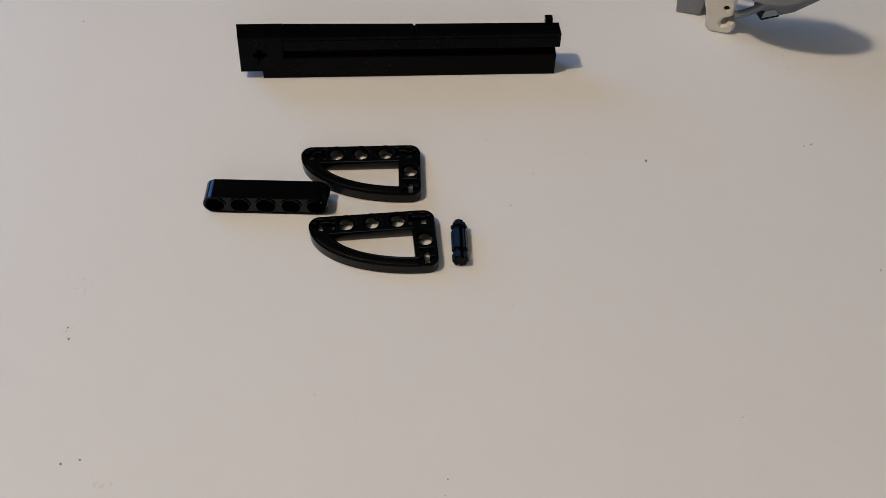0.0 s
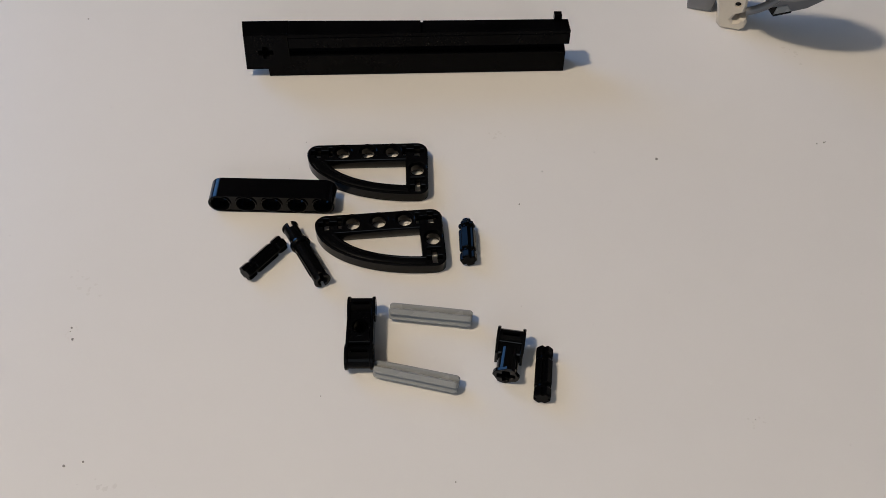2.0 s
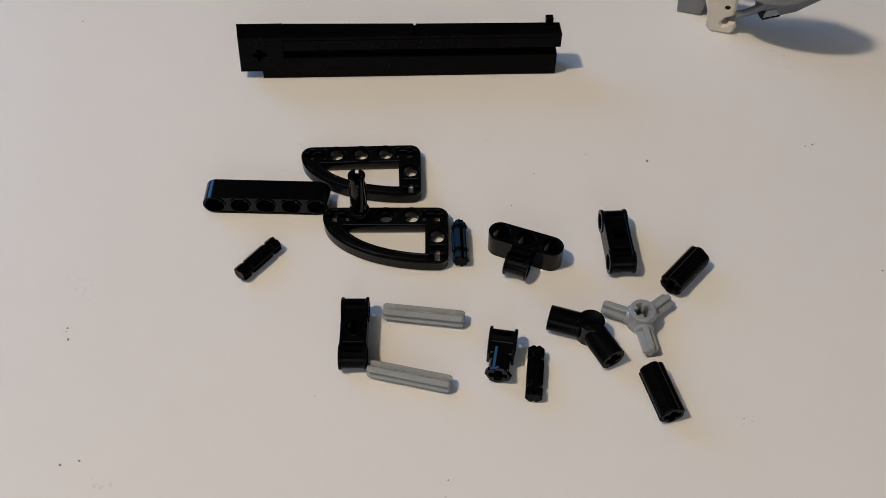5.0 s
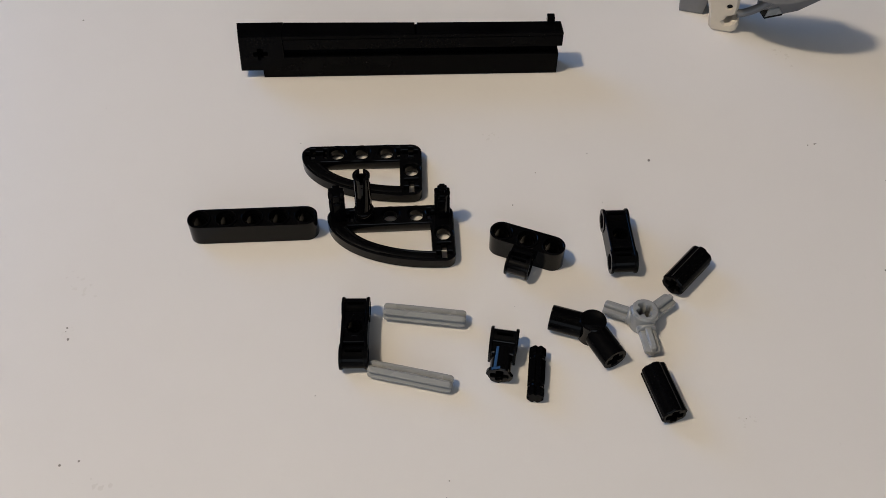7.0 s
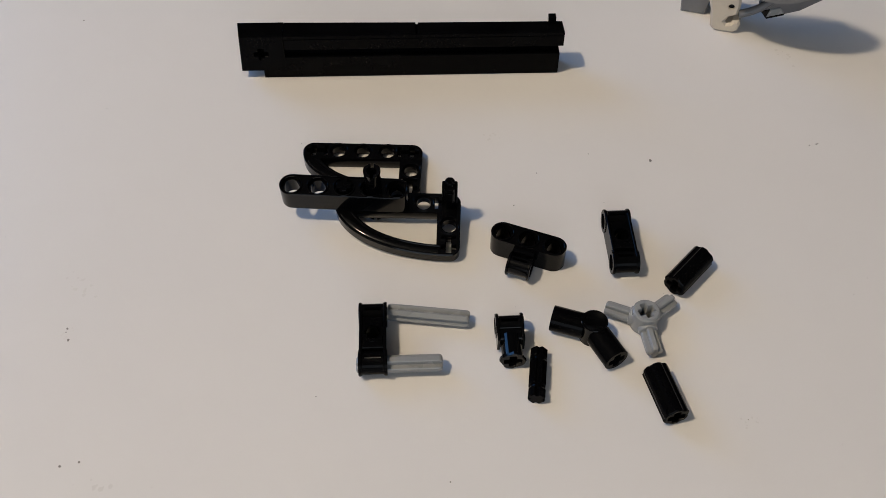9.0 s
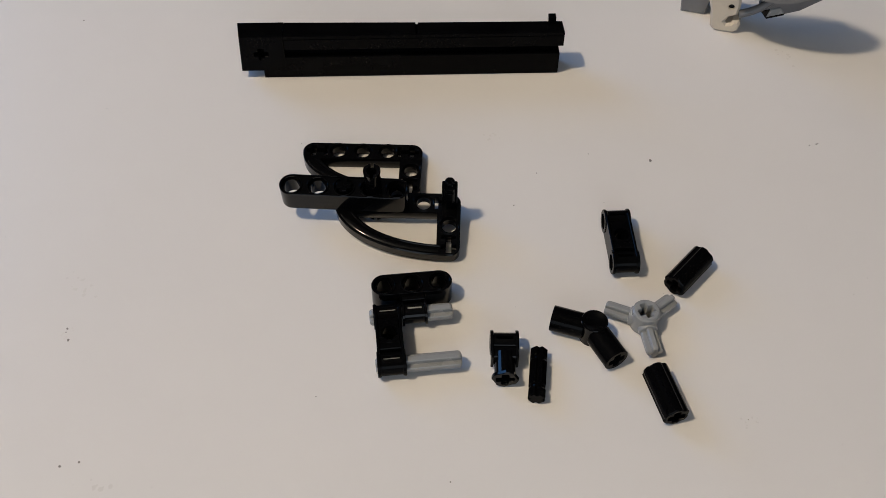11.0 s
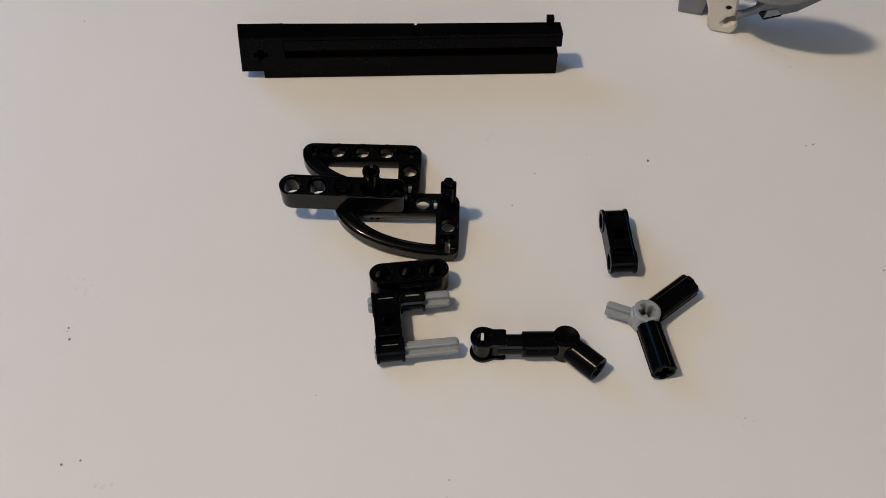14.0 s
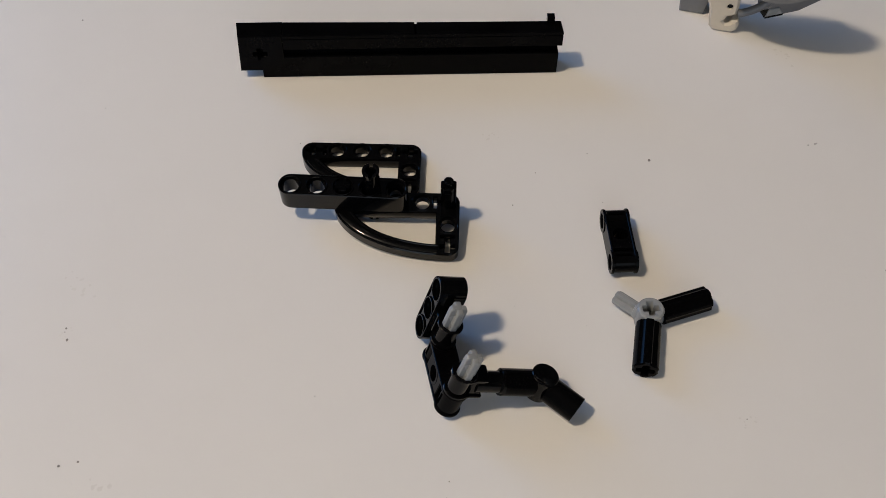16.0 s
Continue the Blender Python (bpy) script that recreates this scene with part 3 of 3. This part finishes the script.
def motions():
    away = [0]

    def enter(t, m, *more):
        """Waits on the table nearer than the view, then is laid down at t."""
        away[0] += 1
        wait = m.copy()
        wait.translation = Vector(((-110 + 22 * away[0]) * MM, -0.150 - 0.03 * (away[0] % 2), m.translation.z))
        return [(0.0, wait), (t, m)] + list(more)

    # the frame that takes the pins, and what is stuck in it
    f0 = lay(-37.73, 6.0, 5.96, 0)
    f1 = lay(-33.68, 10.1, 0.81, 0)
    f2 = lay(-32.5, 9.5, 3.6, 0)
    f3 = lay(-34.0, 8.1, 5.4, 0)
    f4 = mm(-30.5, 14.2, 3.05, 8.5, 0, -0.9)
    walk(frame_front, stepped([(0, f0), (4.7, f1), (6.5, f2), (7.4, f3), (7.7, f4)]))
    walk(frame_back, stepped([(0, lay(-42.93, 36.15, 2.66, 0)), (7.4, lay(-42.9, 38.1, -1.0, 0))]))
    stood = mm(0, 0, 0, 0, -90, 0)                          # length upright
    slot = mm(0, 0, 0, 90)
    pin_in, pin_through = mm(8, 0, 10.6) @ stood @ slot, mm(8.9, 0, 8.7) @ stood @ slot
    b_down = mm(0, 0, 5.0) @ stood @ mm(0, 0, 0, 45)
    walk(pin, stepped(enter(0.2, lay(-43.05, -4.42, -59.86, 2.6), (4.7, f1 @ pin_in), (6.5, f2 @ pin_in), (7.4, f3 @ mm(8, 0, 13.3) @ stood @ slot), (7.7, f4 @ pin_through))))
    a_in, b_in = mm(32, 0, 8.0) @ stood @ mm(0, 0, 0, 45), mm(0, 0, 8.0) @ stood @ mm(0, 0, 0, 45)
    walk(axle_a, stepped([(0, lay(5.43, 1.3, 92.35, 2.55) @ mm(0, 0, 0, 22)), (5.3, f1 @ a_in), (6.5, f2 @ a_in), (7.4, f3 @ a_in), (7.7, f4 @ a_in)]))
    walk(axle_b, stepped(enter(0.5, lay(-55.54, -6.03, 52.58, 2.4), (5.9, lay(-40.67, 1.49, -60.5, 2.4)), (6.5, f2 @ b_in), (7.4, f3 @ b_in),
                               (7.7, f4 @ b_down))))
    walk(beam, stepped([(0, lay(-55.4, 17.61, -0.97, 3.7, 90)), (5.9, lay(-55.32, 17.96, 5.26, 3.7, 90)), (6.5, lay(-57.82, 19.44, 13.48, 3.7, 90)),
                        (6.8, lay(-58.15, 5.75, 3.54, 3.9)), (7.1, lay(-31.0, 9.6, 0.8, 20.2)), (7.4, lay(-33.8, 9.5, 0.45, 12.6)),
                        (7.7, f4 @ mm(0, 0, 7.95, 0, 0, -1.5))]))

    # the cross block, the grey axles and the tee
    c0 = lay(-24.66, -33.45, 1.0, 3.9)
    c1, c2 = lay(-19.74, -35.1, 2.88, 3.9), lay(-20.4, -35.68, 12.64, 3.9)
    c3, c4, c5 = lay(-15.1, -35.35, 6.7, 3.9), lay(-16.5, -33.3, 6.5, 3.9), lay(-15.55, -31.29, 7.2, 3.9)
    c6 = mm(6.65, -44.6, 5.0, -26.86, -84.23, 41.64)
    c7 = mm(0.8, -47.3, 5.6, -5.54, -72.3, 17.71)
    later = ((11.3, c3), (12.1, c4), (13.3, c5), (14.8, c6), (15.1, c7))
    walk(block_a, stepped(enter(0.8, c0, (8.9, c1), (9.2, c2), (9.8, c3), *later[1:])))
    flat = Matrix.Rotation(radians(45), 4, "X")
    low = mm(7.45, -8.25, -0.25) @ flat
    top = mm(6.75, 8, 0) @ flat
    walk(rod_b, stepped(enter(1.1, lay(-8.71, -46.6, -12.4, 2.45, -8), (8.9, c1 @ mm(7.3, -8.35, -0.35) @ flat), (9.2, c2 @ mm(7.3, -8.35, -0.35) @ flat),
                              *[(max(t, 9.8) if t < 11.5 else t, m @ low) for t, m in ((9.8, c3), *later[1:])])))
    walk(rod_a, stepped(enter(1.4, lay(-5.16, -26.1, -6.3, 2.45, -8), (8.9, lay(-4.4, -26.0, -5.5, 2.45, -8)), (9.2, lay(-6.2, -28.3, -4.6, 2.45, -8)),
                              *[(10.4 if t < 11.5 else t, m @ top) for t, m in ((9.8, c3), *later[1:])])))
    on_rod = mm(7.75, 16.3, 0)
    walk(tee_piece, stepped(enter(3.5, lay(23.7, -1.3, -18.28, 3.9), (4.7, lay(25.2, -1.45, -20.0, 3.9)),
                                  *[(10.4 if t < 11.5 else t, m @ on_rod) for t, m in ((9.8, c3), *later[1:])])))

    # the elbow, its axle and the bent connector
    e0, e1, e2, e3 = lay(17.44, -35.29, -8.46, 3.9), lay(18.58, -30.24, 3.58, 3.9), lay(17.04, -36.1, -0.27, 3.9), lay(14.07, -38.42, 1.2, 3.9)
    rolled = Matrix.Rotation(radians(90), 4, "Y")
    p0, p1 = lay(9.5, -44.5, 68.3, 3.9), lay(10.3, -36.2, 86.38, 3.9)
    p2, p3, p4 = lay(12.6, -37.8, 93.1, 3.9), lay(11.4, -37.1, 91.3, 3.9), lay(17.07, -41.9, 106.8, 3.9)
    p5 = c7 @ mm(8, -8, 0) @ mm(0, 0, 0, 88.0) @ mm(0, 0, 0, 0, 90)
    run = ((12.4, p0), (12.7, p1), (13.0, p2), (13.3, p3), (14.8, p4), (15.1, p5))
    walk(elbow_piece, stepped(enter(1.7, e0, (8.9, e1), (10.1, e2), (12.1, e3), *[(t, m @ rolled) for t, m in run])))
    tail = mm(0, -11.7, 0, 0, 0, -90)
    walk(axle_c, stepped(enter(2.0, lay(26.1, -45.3, -95.5, 2.4), (11.8, lay(21.39, -58.03, -89.65, 2.4)), (12.1, e3 @ tail),
                               *[(t, m @ rolled @ tail) for t, m in run])))
    joined = mm(0, -23.2, 0, 0, 0, -90)
    walk(angle_piece, stepped(enter(2.3, lay(42.4, -30.9, -17.0, 3.9), (12.1, lay(41.63, -30.4, -2.5, 3.9)), *[(t, m @ joined) for t, m in run[2:]])))

    # the hub and its sleeves
    h0, h1, h2 = lay(57.54, -26.85, -6.58, 3.9), lay(58.45, -26.75, -8.5, 3.9), lay(58.45, -27.0, -5.51, 3.9)
    h3, h4 = lay(59.35, -26.3, -29.09, 3.9), lay(59.25, -26.2, -25.12, 3.9)
    turns = ((13.3, h1), (13.6, h2), (14.8, h3), (15.1, h4))
    walk(hub, stepped(enter(2.6, h0, *turns)))
    def over(a):
        return Matrix.Rotation(radians(a), 4, "Z") @ mm(11.0, 0, -0.3)
    walk(sleeve_b, stepped(enter(2.9, lay(60.21, -51.5, -74.69, 3.7), *[(t, m @ over(285)) for t, m in turns])))
    walk(sleeve_a, stepped(enter(3.2, lay(72.55, -9.75, 48.08, 3.7), *[(t, m @ over(45)) for t, m in turns[1:]])))
    walk(block_b, stepped(enter(3.8, lay(53.3, 1.1, 3.4, 3.9))))


motions()
